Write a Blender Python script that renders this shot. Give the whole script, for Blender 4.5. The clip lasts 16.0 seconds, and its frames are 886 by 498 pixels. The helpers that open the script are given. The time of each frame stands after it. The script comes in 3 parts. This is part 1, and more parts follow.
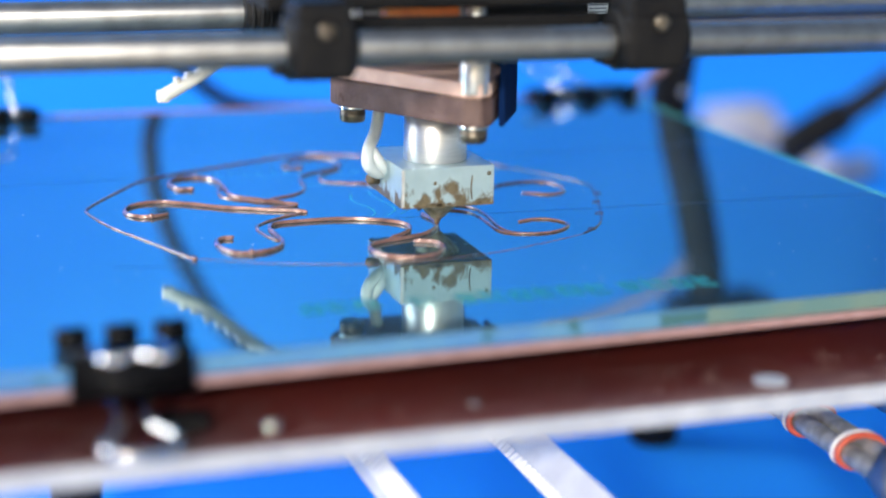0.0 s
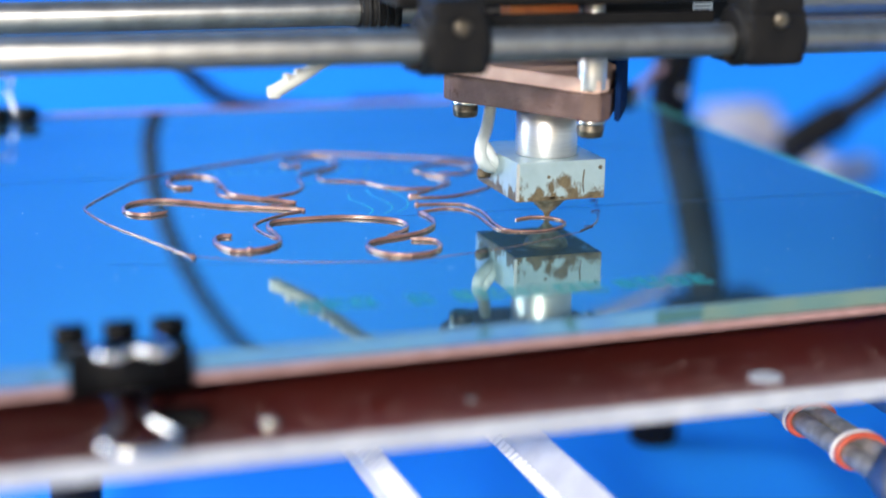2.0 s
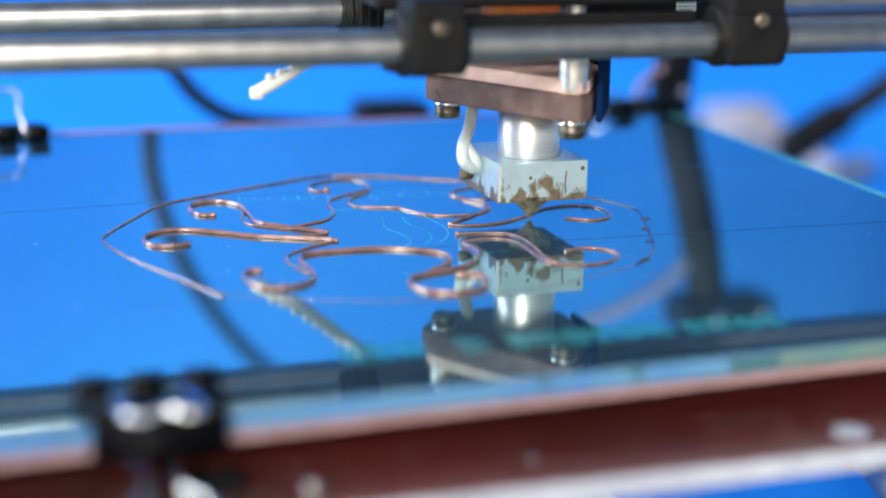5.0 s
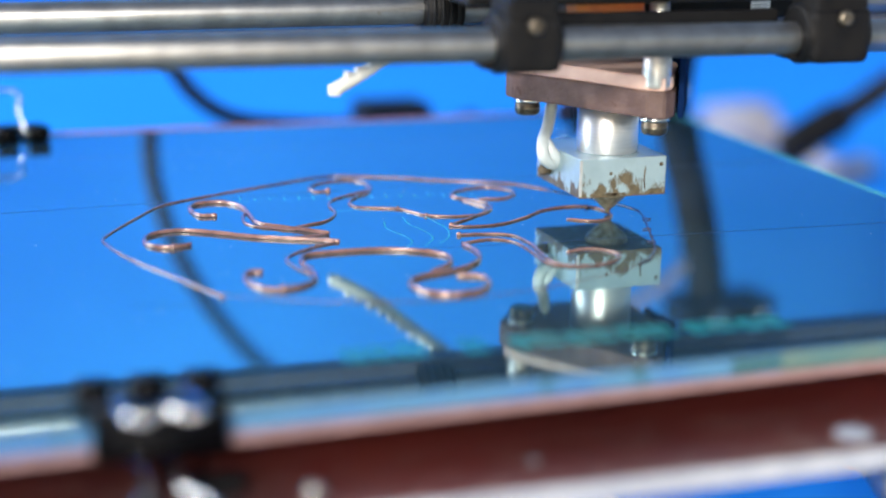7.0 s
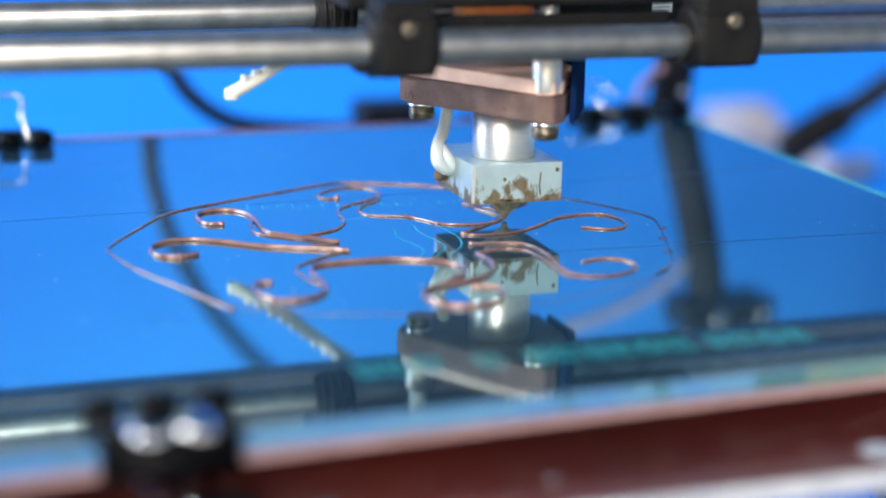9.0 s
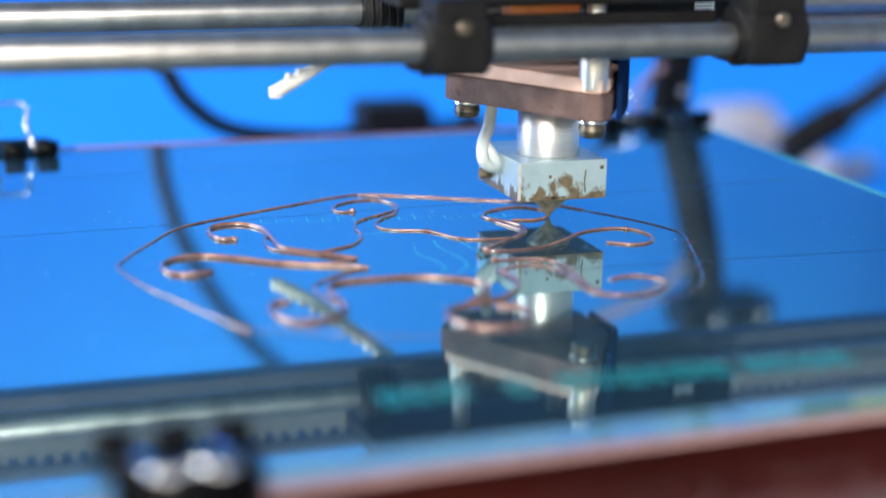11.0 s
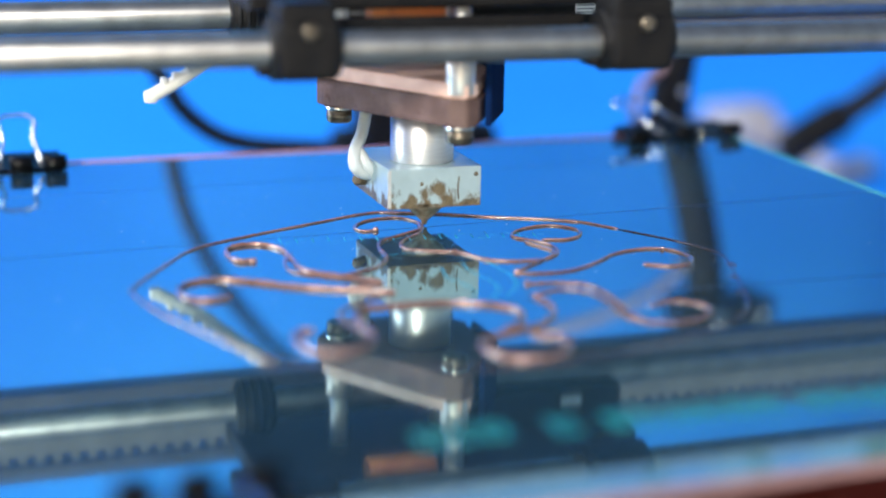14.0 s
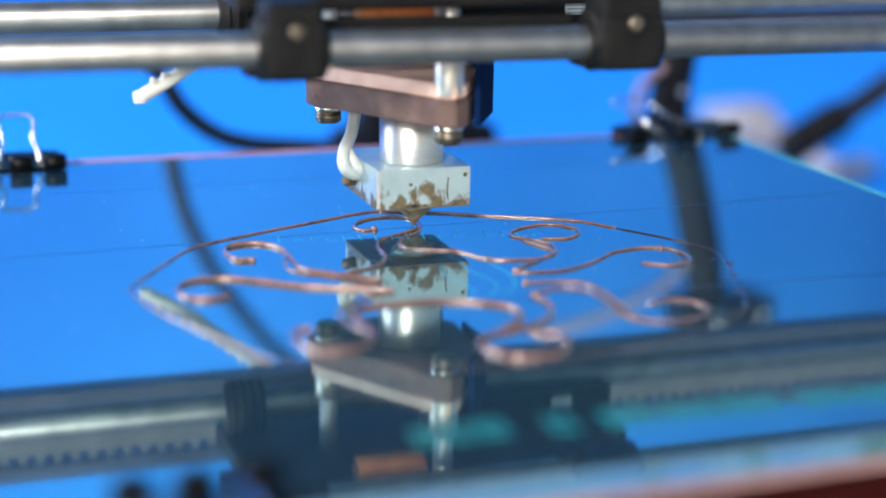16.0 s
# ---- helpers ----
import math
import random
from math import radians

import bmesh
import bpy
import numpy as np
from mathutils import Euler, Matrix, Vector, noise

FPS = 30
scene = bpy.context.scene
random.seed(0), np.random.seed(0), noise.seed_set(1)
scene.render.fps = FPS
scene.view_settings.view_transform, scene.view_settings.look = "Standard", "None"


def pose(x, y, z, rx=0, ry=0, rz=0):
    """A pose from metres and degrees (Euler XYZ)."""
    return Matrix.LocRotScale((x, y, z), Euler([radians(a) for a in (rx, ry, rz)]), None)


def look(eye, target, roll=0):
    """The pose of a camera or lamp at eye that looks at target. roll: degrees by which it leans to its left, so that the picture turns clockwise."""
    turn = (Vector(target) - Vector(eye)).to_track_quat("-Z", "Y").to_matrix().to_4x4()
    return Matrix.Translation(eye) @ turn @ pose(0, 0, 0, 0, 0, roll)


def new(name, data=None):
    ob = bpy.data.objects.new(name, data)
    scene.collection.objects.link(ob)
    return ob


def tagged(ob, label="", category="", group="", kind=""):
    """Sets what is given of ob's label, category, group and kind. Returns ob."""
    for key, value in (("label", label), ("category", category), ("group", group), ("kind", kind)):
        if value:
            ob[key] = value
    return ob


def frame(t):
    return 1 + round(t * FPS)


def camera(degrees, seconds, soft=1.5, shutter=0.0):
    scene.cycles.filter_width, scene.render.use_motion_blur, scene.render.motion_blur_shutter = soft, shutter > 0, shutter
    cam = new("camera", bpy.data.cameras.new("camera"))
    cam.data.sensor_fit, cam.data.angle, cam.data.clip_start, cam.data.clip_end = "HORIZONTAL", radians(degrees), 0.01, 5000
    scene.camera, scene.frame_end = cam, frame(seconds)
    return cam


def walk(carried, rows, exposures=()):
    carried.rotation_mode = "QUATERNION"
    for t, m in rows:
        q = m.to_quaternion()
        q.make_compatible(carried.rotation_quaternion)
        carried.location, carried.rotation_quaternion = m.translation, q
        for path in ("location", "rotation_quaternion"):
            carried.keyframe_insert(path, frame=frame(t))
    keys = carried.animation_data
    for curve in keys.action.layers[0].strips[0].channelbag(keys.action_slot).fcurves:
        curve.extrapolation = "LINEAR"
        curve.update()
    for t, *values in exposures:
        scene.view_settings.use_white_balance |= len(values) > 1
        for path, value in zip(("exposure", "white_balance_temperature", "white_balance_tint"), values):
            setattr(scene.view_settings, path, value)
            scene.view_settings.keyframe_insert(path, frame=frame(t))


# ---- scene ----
cam = camera(29.13, 16.0, soft=2.0)
EYE = (-0.1122, -0.4494, 0.1096)
TURN = Matrix(((0.94801, 0.06442, -0.31165), (-0.31781, 0.24227, -0.91668), (0.01646, 0.96807, 0.25015))).to_4x4()
POSE = Matrix.Translation(EYE) @ TURN
walk(cam, [(0.0, POSE), (16.0, POSE)])
# a macro lens with a shallow depth of field, focused on the nozzle
cam.data.dof.use_dof = True
cam.data.dof.focus_distance = 0.462
cam.data.dof.aperture_fstop = 4.8

# ---- light ----
world = bpy.data.worlds.new("world")
scene.world = world
world.use_nodes = True
_n = world.node_tree.nodes
_sky = _n.new("ShaderNodeTexSky")
_sky.sky_type = "NISHITA"
_sky.sun_disc = False
_sky.sun_elevation = radians(23)
_sky.sun_rotation = radians(210)
_sky.air_density = 1.0
_bg = _n["Background"]
_bg.inputs["Strength"].default_value = 0.13
world.node_tree.links.new(_sky.outputs[0], _bg.inputs[0])
sun = new("sun", bpy.data.lights.new("sun", "SUN"))
sun.data.energy = 3.15
sun.data.angle = radians(6)
sun.data.color = (1.0, 0.95, 0.88)
sun.matrix_world = look((-0.47, -0.81, 0.37), (0, 0, 0))
scene.view_settings.exposure = 0.24
# a lamp added unseen at the left to brighten the table and backdrop
added_side_light = new("added_side_light", bpy.data.lights.new("added_side_light", "AREA"))
added_side_light.data.shape, added_side_light.data.size, added_side_light.data.size_y = "RECTANGLE", 1.0, 0.9
added_side_light.data.energy, added_side_light.data.color = 50, (0.92, 0.96, 1.0)
added_side_light.matrix_world = look((-1.49, 0.75, 0.75), (0.0, 0.75, 0.55))


# ---- materials ----
def material(name, color, rough=0.5, metal=0.0, color2=None, scale=200.0, bump=0.0, bump_scale=900.0,
             ior=1.5, coat=0.0, speck=None, speck_scale=300.0, speck_at=0.68, rough_var=0.0, stretch=(1, 1, 1)):
    m = bpy.data.materials.new(name)
    m.use_nodes = True
    nt = m.node_tree
    b = nt.nodes["Principled BSDF"]
    b.inputs["Base Color"].default_value = (*color, 1)
    b.inputs["Roughness"].default_value = rough
    b.inputs["Metallic"].default_value = metal
    b.inputs["IOR"].default_value = ior
    b.inputs["Coat Weight"].default_value = coat
    b.inputs["Coat Roughness"].default_value = 0.02
    tc = nt.nodes.new("ShaderNodeTexCoord")
    mp = nt.nodes.new("ShaderNodeMapping")
    mp.inputs["Scale"].default_value = stretch
    nt.links.new(tc.outputs["Object"], mp.inputs[0])

    def tex(s, detail=4.0):
        t = nt.nodes.new("ShaderNodeTexNoise")
        t.inputs["Scale"].default_value = s
        t.inputs["Detail"].default_value = detail
        nt.links.new(mp.outputs[0], t.inputs["Vector"])
        return t.outputs["Fac"]

    last = None
    if color2:
        mx = nt.nodes.new("ShaderNodeMix")
        mx.data_type = "RGBA"
        r = nt.nodes.new("ShaderNodeMapRange")
        r.inputs["From Min"].default_value, r.inputs["From Max"].default_value = 0.35, 0.65
        nt.links.new(tex(scale), r.inputs[0])
        nt.links.new(r.outputs[0], mx.inputs["Factor"])
        mx.inputs["A"].default_value, mx.inputs["B"].default_value = (*color, 1), (*color2, 1)
        last = mx.outputs["Result"]
    if speck:
        mx = nt.nodes.new("ShaderNodeMix")
        mx.data_type = "RGBA"
        r = nt.nodes.new("ShaderNodeMapRange")
        r.inputs["From Min"].default_value, r.inputs["From Max"].default_value = speck_at, speck_at + 0.06
        nt.links.new(tex(speck_scale, 6.0), r.inputs[0])
        nt.links.new(r.outputs[0], mx.inputs["Factor"])
        mx.inputs["A"].default_value, mx.inputs["B"].default_value = (*color, 1), (*speck, 1)
        if last:
            nt.links.new(last, mx.inputs["A"])
        last = mx.outputs["Result"]
    if last:
        nt.links.new(last, b.inputs["Base Color"])
    if rough_var:
        r = nt.nodes.new("ShaderNodeMapRange")
        r.inputs["To Min"].default_value, r.inputs["To Max"].default_value = max(0.0, rough - rough_var), rough + rough_var
        nt.links.new(tex(scale * 1.7), r.inputs[0])
        nt.links.new(r.outputs[0], b.inputs["Roughness"])
    if bump:
        bp = nt.nodes.new("ShaderNodeBump")
        bp.inputs["Strength"].default_value = bump
        bp.inputs["Distance"].default_value = 0.0004
        nt.links.new(tex(bump_scale, 5.0), bp.inputs["Height"])
        nt.links.new(bp.outputs[0], b.inputs["Normal"])
    return m


BLUE = material("blue_cloth", (0.045, 0.33, 0.84), 0.9, color2=(0.055, 0.37, 0.9), scale=5, bump=0.2, bump_scale=400, ior=1.08)
# backdrop blue darkened: the printer's shade on the table is in the colour
SHADEDCLOTH = material("shaded_blue_cloth", (0.018, 0.245, 0.76), 0.9, color2=(0.02, 0.26, 0.84), scale=6, bump=0.3, bump_scale=700, ior=1.08)
PALEFLOOR = material("pale_reflector_floor", (0.6, 0.58, 0.55), 0.5, color2=(0.54, 0.52, 0.49), scale=7, bump=0.1)
WALLPAINT = material("pale_wall_paint", (0.6, 0.62, 0.64), 0.8, color2=(0.55, 0.57, 0.6), scale=6, bump=0.2)
STEEL = material("ground_steel", (0.34, 0.34, 0.332), 0.38, 0.92, color2=(0.25, 0.25, 0.244), scale=160, rough_var=0.06, speck=(0.22, 0.2, 0.18), speck_scale=120, speck_at=0.66)
CHROME = material("chrome", (0.8, 0.78, 0.74), 0.2, 1.0, color2=(0.66, 0.64, 0.6), scale=300, rough_var=0.05)
ALU = material("turned_aluminium", (0.92, 0.9, 0.89), 0.42, 0.9, color2=(0.82, 0.8, 0.79), scale=120, rough_var=0.05, stretch=(1, 1, 14))
_t = ALU.node_tree.nodes.new("ShaderNodeTangent")
_t.direction_type, _t.axis = "RADIAL", "Z"
_p = ALU.node_tree.nodes["Principled BSDF"]
ALU.node_tree.links.new(_t.outputs[0], _p.inputs["Tangent"])
_p.inputs["Anisotropic"].default_value, _p.inputs["Anisotropic Rotation"].default_value = 0.6, 0.25
BLOCK = material("sooted_aluminium", (0.44, 0.56, 0.6), 0.42, 0.5, color2=(0.37, 0.48, 0.52), scale=140, bump=0.25, bump_scale=700)
SOOT = material("burnt_residue", (0.05, 0.036, 0.02), 0.6, 0.0, color2=(0.14, 0.105, 0.06), scale=500, bump=0.5)


def stained_block():
    """Aluminium with brown burnt stains that creep up from the lower rim in runs."""
    nt = BLOCK.node_tree
    bs = nt.nodes["Principled BSDF"]
    tc = nt.nodes.new("ShaderNodeTexCoord")
    mp = nt.nodes.new("ShaderNodeMapping")
    mp.inputs["Scale"].default_value = (1.0, 1.0, 0.6)
    nt.links.new(tc.outputs["Object"], mp.inputs[0])
    fine = nt.nodes.new("ShaderNodeTexNoise")
    fine.inputs["Scale"].default_value, fine.inputs["Detail"].default_value, fine.inputs["Roughness"].default_value = 210, 6, 0.55
    nt.links.new(mp.outputs[0], fine.inputs["Vector"])
    sep = nt.nodes.new("ShaderNodeSeparateXYZ")
    nt.links.new(tc.outputs["Object"], sep.inputs[0])
    low = nt.nodes.new("ShaderNodeMapRange")
    low.inputs["From Min"].default_value, low.inputs["From Max"].default_value = 0.0075, 0.0165
    low.inputs["To Min"].default_value, low.inputs["To Max"].default_value = 0.2, -0.14
    nt.links.new(sep.outputs["Z"], low.inputs[0])
    add = nt.nodes.new("ShaderNodeMath")
    nt.links.new(fine.outputs["Fac"], add.inputs[0])
    nt.links.new(low.outputs[0], add.inputs[1])
    cut = nt.nodes.new("ShaderNodeMapRange")
    cut.inputs["From Min"].default_value, cut.inputs["From Max"].default_value = 0.53, 0.6
    nt.links.new(add.outputs[0], cut.inputs[0])
    mx = nt.nodes.new("ShaderNodeMix")
    mx.data_type = "RGBA"
    tone = nt.nodes.new("ShaderNodeTexNoise")
    tone.inputs["Scale"].default_value = 600
    nt.links.new(tc.outputs["Object"], tone.inputs["Vector"])
    burnt = nt.nodes.new("ShaderNodeMix")
    burnt.data_type = "RGBA"
    burnt.inputs["A"].default_value, burnt.inputs["B"].default_value = (0.02, 0.015, 0.008, 1), (0.2, 0.155, 0.09, 1)
    nt.links.new(tone.outputs["Fac"], burnt.inputs["Factor"])
    nt.links.new(burnt.outputs["Result"], mx.inputs["B"])
    nt.links.new(cut.outputs[0], mx.inputs["Factor"])
    nt.links.new(bs.inputs["Base Color"].links[0].from_socket, mx.inputs["A"])
    nt.links.new(mx.outputs["Result"], bs.inputs["Base Color"])
    met = nt.nodes.new("ShaderNodeMapRange")
    met.inputs["To Min"].default_value, met.inputs["To Max"].default_value = 0.5, 0.0
    nt.links.new(cut.outputs[0], met.inputs[0])
    nt.links.new(met.outputs[0], bs.inputs["Metallic"])


stained_block()
BRASS = material("dirty_brass", (0.5, 0.44, 0.35), 0.45, 0.6, color2=(0.26, 0.2, 0.13), scale=500, bump=0.3)
BROWN = material("brown_resin_board", (0.085, 0.046, 0.038), 0.6, color2=(0.135, 0.082, 0.07), scale=170, bump=0.7, speck=(0.06, 0.018, 0.012), speck_scale=260, speck_at=0.64)
PALEWOOD = material("pale_pink_face", (0.78, 0.55, 0.45), 0.5, color2=(0.68, 0.45, 0.36), scale=180, bump=0.3)
BLACK = material("black_plastic", (0.005, 0.005, 0.006), 0.55, color2=(0.010, 0.0095, 0.0095), scale=150, bump=0.35, bump_scale=500, ior=1.25)
BLACKM = material("black_enamel", (0.002, 0.0025, 0.0035), 0.3, color2=(0.004, 0.004, 0.005), scale=100, ior=1.22)
RUBBER = material("black_rubber", (0.007, 0.0075, 0.009), 0.5, color2=(0.012, 0.0125, 0.014), scale=120, ior=1.28)
WHITE = material("white_plastic", (0.92, 0.92, 0.9), 0.45, color2=(0.8, 0.8, 0.78), scale=130, bump=0.2)
NUTSTEEL = material("satin_nut_steel", (0.82, 0.8, 0.77), 0.45, 0.8, color2=(0.66, 0.64, 0.6), scale=300)
DARKROD = material("dull_rod", (0.46, 0.44, 0.4), 0.5, 0.6, color2=(0.26, 0.25, 0.22), scale=200)
NYLON = material("milky_tubing", (0.54, 0.59, 0.6), 0.3, color2=(0.44, 0.5, 0.52), scale=260, bump=0.2)
GLASS = material("blue_tinted_glass", (0.03, 0.062, 0.11), 0.05, ior=2.0, color2=(0.026, 0.072, 0.11), scale=7, rough_var=0.02)


def mirror_back():
    """The plate is a mirror: a silvered layer under tinted glass gives most of its look."""
    nt = GLASS.node_tree
    gl = nt.nodes.new("ShaderNodeBsdfGlossy")
    gl.inputs["Color"].default_value = (0.6, 0.86, 0.85, 1)
    gl.inputs["Roughness"].default_value = 0.05
    mix = nt.nodes.new("ShaderNodeMixShader")
    mix.inputs[0].default_value = 0.46
    nt.links.new(nt.nodes["Principled BSDF"].outputs[0], mix.inputs[1])
    nt.links.new(gl.outputs[0], mix.inputs[2])
    nt.links.new(mix.outputs[0], nt.nodes["Material Output"].inputs[0])


mirror_back()
GREENEDGE = material("green_glass_edge", (0.085, 0.19, 0.2), 0.3, color2=(0.14, 0.22, 0.19), scale=70, speck=(0.05, 0.14, 0.1), speck_scale=150, speck_at=0.6, coat=0.4)
GLASSEDGE = material("glass_edge", (0.06, 0.2, 0.46), 0.25, color2=(0.1, 0.26, 0.42), scale=60, speck=(0.03, 0.12, 0.14), speck_scale=160, speck_at=0.62, coat=0.5)
DARKEDGE = material("dark_stained_edge", (0.035, 0.11, 0.14), 0.35, color2=(0.05, 0.14, 0.15), scale=90)
TEALEDGE = material("teal_glass_rim", (0.12, 0.62, 0.52), 0.15, color2=(0.16, 0.7, 0.6), scale=40, coat=0.5)
PINK = material("bare_board_edge", (0.42, 0.26, 0.26), 0.5, color2=(0.34, 0.2, 0.195), scale=200, bump=0.2)
RED = material("dark_red_laminate", (0.11, 0.017, 0.012), 0.3, color2=(0.05, 0.012, 0.011), scale=9, speck=(0.2, 0.12, 0.1), speck_scale=330, speck_at=0.66, coat=0.2, rough_var=0.08)
PLATE = material("white_plate_edge", (0.46, 0.48, 0.52), 0.5, color2=(0.36, 0.38, 0.43), scale=140, bump=0.3)
COPPER = material("copper_brown_filament", (0.37, 0.195, 0.155), 0.24, 0.3, color2=(0.2, 0.1, 0.08), scale=220, bump=0.3, bump_scale=1300, ior=1.85, coat=0.9)
COPPER.node_tree.nodes["Principled BSDF"].inputs["Coat Roughness"].default_value = 0.16
TIE = material("matt_white_nylon", (0.66, 0.66, 0.62), 0.5, color2=(0.56, 0.56, 0.53), scale=150, bump=0.2)
DARKBEAD = material("thin_dark_filament", (0.07, 0.04, 0.045), 0.25, 0.2, color2=(0.04, 0.025, 0.03), scale=220, ior=1.8, coat=0.6)
MAUVE = material("mauve_board_edge", (0.42, 0.24, 0.36), 0.5, color2=(0.36, 0.2, 0.32), scale=120)
GREYBELT = material("grey_belt", (0.15, 0.155, 0.17), 0.5, color2=(0.11, 0.115, 0.13), scale=160)
TEALPRINT = material("teal_print", (0.02, 0.28, 0.28), 0.3, color2=(0.016, 0.2, 0.22), scale=150)
CYAN = material("cyan_print", (0.02, 0.42, 0.62), 0.35)
SCRATCH = material("dark_scratch", (0.004, 0.03, 0.09), 0.3)
GRIT = material("pale_grit", (0.5, 0.4, 0.37), 0.7)
DUST = material("pale_dust", (0.5, 0.62, 0.75), 0.7)
ORANGE = material("orange_plastic", (0.75, 0.22, 0.05), 0.4, color2=(0.6, 0.15, 0.04), scale=200)
REDWIRE = material("red_wire", (0.5, 0.085, 0.045), 0.4)
WHITEWIRE = material("grey_white_wire", (0.62, 0.6, 0.58), 0.45)
SKIN = material("pale_beige_plastic", (0.29, 0.265, 0.27), 0.6, color2=(0.35, 0.325, 0.33), scale=30)
DARKMETAL = material("dark_grey_metal", (0.085, 0.095, 0.13), 0.45, 0.3, color2=(0.06, 0.07, 0.1), scale=60)
GREYMETAL = material("grey_metal", (0.3, 0.31, 0.33), 0.35, 0.8, color2=(0.22, 0.23, 0.25), scale=90)
SHADEDSIDE = material("shaded_plate_side", (0.003, 0.014, 0.06), 0.8, 0.0, color2=(0.004, 0.018, 0.075), scale=90, ior=1.1)
STEELDARK = material("blackened_screw", (0.2, 0.17, 0.13), 0.4, 0.85, color2=(0.1, 0.08, 0.06), scale=500)


# ---- mesh helpers ----
def mm(*v):
    return Vector([a / 1000 for a in v])


def add_box(bm, lo, hi, bevel=0.4, turn=None, about=(0, 0, 0), seg=2):
    """A bevelled box from corner to corner, in millimetres."""
    lo, hi = mm(*lo), mm(*hi)
    r = bmesh.ops.create_cube(bm, size=1.0)
    vs = r["verts"]
    for v in vs:
        v.co = Vector([lo[i] + (v.co[i] + 0.5) * (hi[i] - lo[i]) for i in range(3)])
    if bevel:
        es = list({e for v in vs for e in v.link_edges})
        out = bmesh.ops.bevel(bm, geom=es, offset=bevel / 1000, segments=seg, affect="EDGES", profile=0.6)
        vs = list({v for f in out["faces"] for v in f.verts} | {v for v in vs if v.is_valid})
    if turn is not None:
        c = mm(*about)
        mat = Matrix.Translation(c) @ Matrix.Rotation(radians(turn), 4, "Z") @ Matrix.Translation(-c)
        seen, todo = set(), list(vs)
        while todo:
            v = todo.pop()
            if v in seen or not v.is_valid:
                continue
            seen.add(v)
            todo += [e.other_vert(v) for e in v.link_edges]
        for v in seen:
            v.co = mat @ v.co
    return bm


def add_lathe(bm, base, axis, profile, n=32):
    """Turns a profile of (along, radius) pairs in millimetres about an axis from base."""
    base, axis = mm(*base), Vector(axis).normalized()
    q = axis.to_track_quat("Z", "Y")
    rings = []
    for h, r in profile:
        rings.append([bm.verts.new(base + q @ mm(r * math.cos(2 * math.pi * k / n), r * math.sin(2 * math.pi * k / n), h)) for k in range(n)])
    for a, b in zip(rings, rings[1:]):
        for k in range(n):
            f = bm.faces.new((a[k], a[(k + 1) % n], b[(k + 1) % n], b[k]))
            f.smooth = True
    bm.faces.new(list(reversed(rings[0])))
    bm.faces.new(rings[-1])
    return bm


def spline(points, steps=6):
    """A smooth line through the points (Catmull-Rom)."""
    p = [Vector(a) for a in points]
    p = [p[0] * 2 - p[1]] + p + [p[-1] * 2 - p[-2]]
    out = []
    for i in range(1, len(p) - 2):
        for k in range(steps):
            t = k / steps
            out.append(0.5 * (2 * p[i] + (p[i + 1] - p[i - 1]) * t + (2 * p[i - 1] - 5 * p[i] + 4 * p[i + 1] - p[i + 2]) * t * t
                              + (3 * p[i] - p[i - 1] - 3 * p[i + 1] + p[i + 2]) * t ** 3))
    out.append(p[-2])
    return out


def add_tube(bm, points, r, n=8, flat=1.0, steps=6, wobble=0.0, ends=True):
    """A round bead or wire along points in millimetres; flat squeezes it in height."""
    path = spline(points, steps)
    rings = []
    steep = any(abs((q - p).normalized().z) > 0.88 for p, q in zip(path, path[1:]))
    for i, c in enumerate(path):
        d = (path[min(i + 1, len(path) - 1)] - path[max(i - 1, 0)]).normalized()
        up = Vector((0.1, 1, 0)) if steep else Vector((0, 0, 1))
        s = d.cross(up).normalized()
        u = s.cross(d)
        k = 1 + wobble * noise.noise(c * 0.35)
        if ends and i in (0, len(path) - 1):
            k *= 0.55
        rings.append([bm.verts.new((c + s * (r * k * math.cos(2 * math.pi * j / n)) + u * (r * k * flat * math.sin(2 * math.pi * j / n))) / 1000) for j in range(n)])
    for a, b in zip(rings, rings[1:]):
        for j in range(n):
            f = bm.faces.new((a[j], a[(j + 1) % n], b[(j + 1) % n], b[j]))
            f.smooth = True
    bm.faces.new(list(reversed(rings[0])))
    bm.faces.new(rings[-1])
    return bm


def part(name, bm, mat, parent=None, label=""):
    """Links a bmesh as one mesh object under a thing or a part."""
    bmesh.ops.recalc_face_normals(bm, faces=bm.faces)
    me = bpy.data.meshes.new(name)
    bm.to_mesh(me)
    bm.free()
    me.materials.append(mat)
    ob = new(name, me)
    if parent:
        ob.parent = parent
    if label:
        tagged(ob, label)
    return ob


def B(*a, **k):
    return add_box(bmesh.new(), *a, **k)


def L(*a, **k):
    return add_lathe(bmesh.new(), *a, **k)


def U(*a, **k):
    return add_tube(bmesh.new(), *a, **k)


def thing(name, label, category, group=""):
    return tagged(new(name), label, category, group)


# ---- setting ----
def sheet(name, verts, mat, label, category):
    bm = bmesh.new()
    bm.faces.new([bm.verts.new(v) for v in verts])
    return tagged(part(name, bm, mat), label, category, kind="structure")


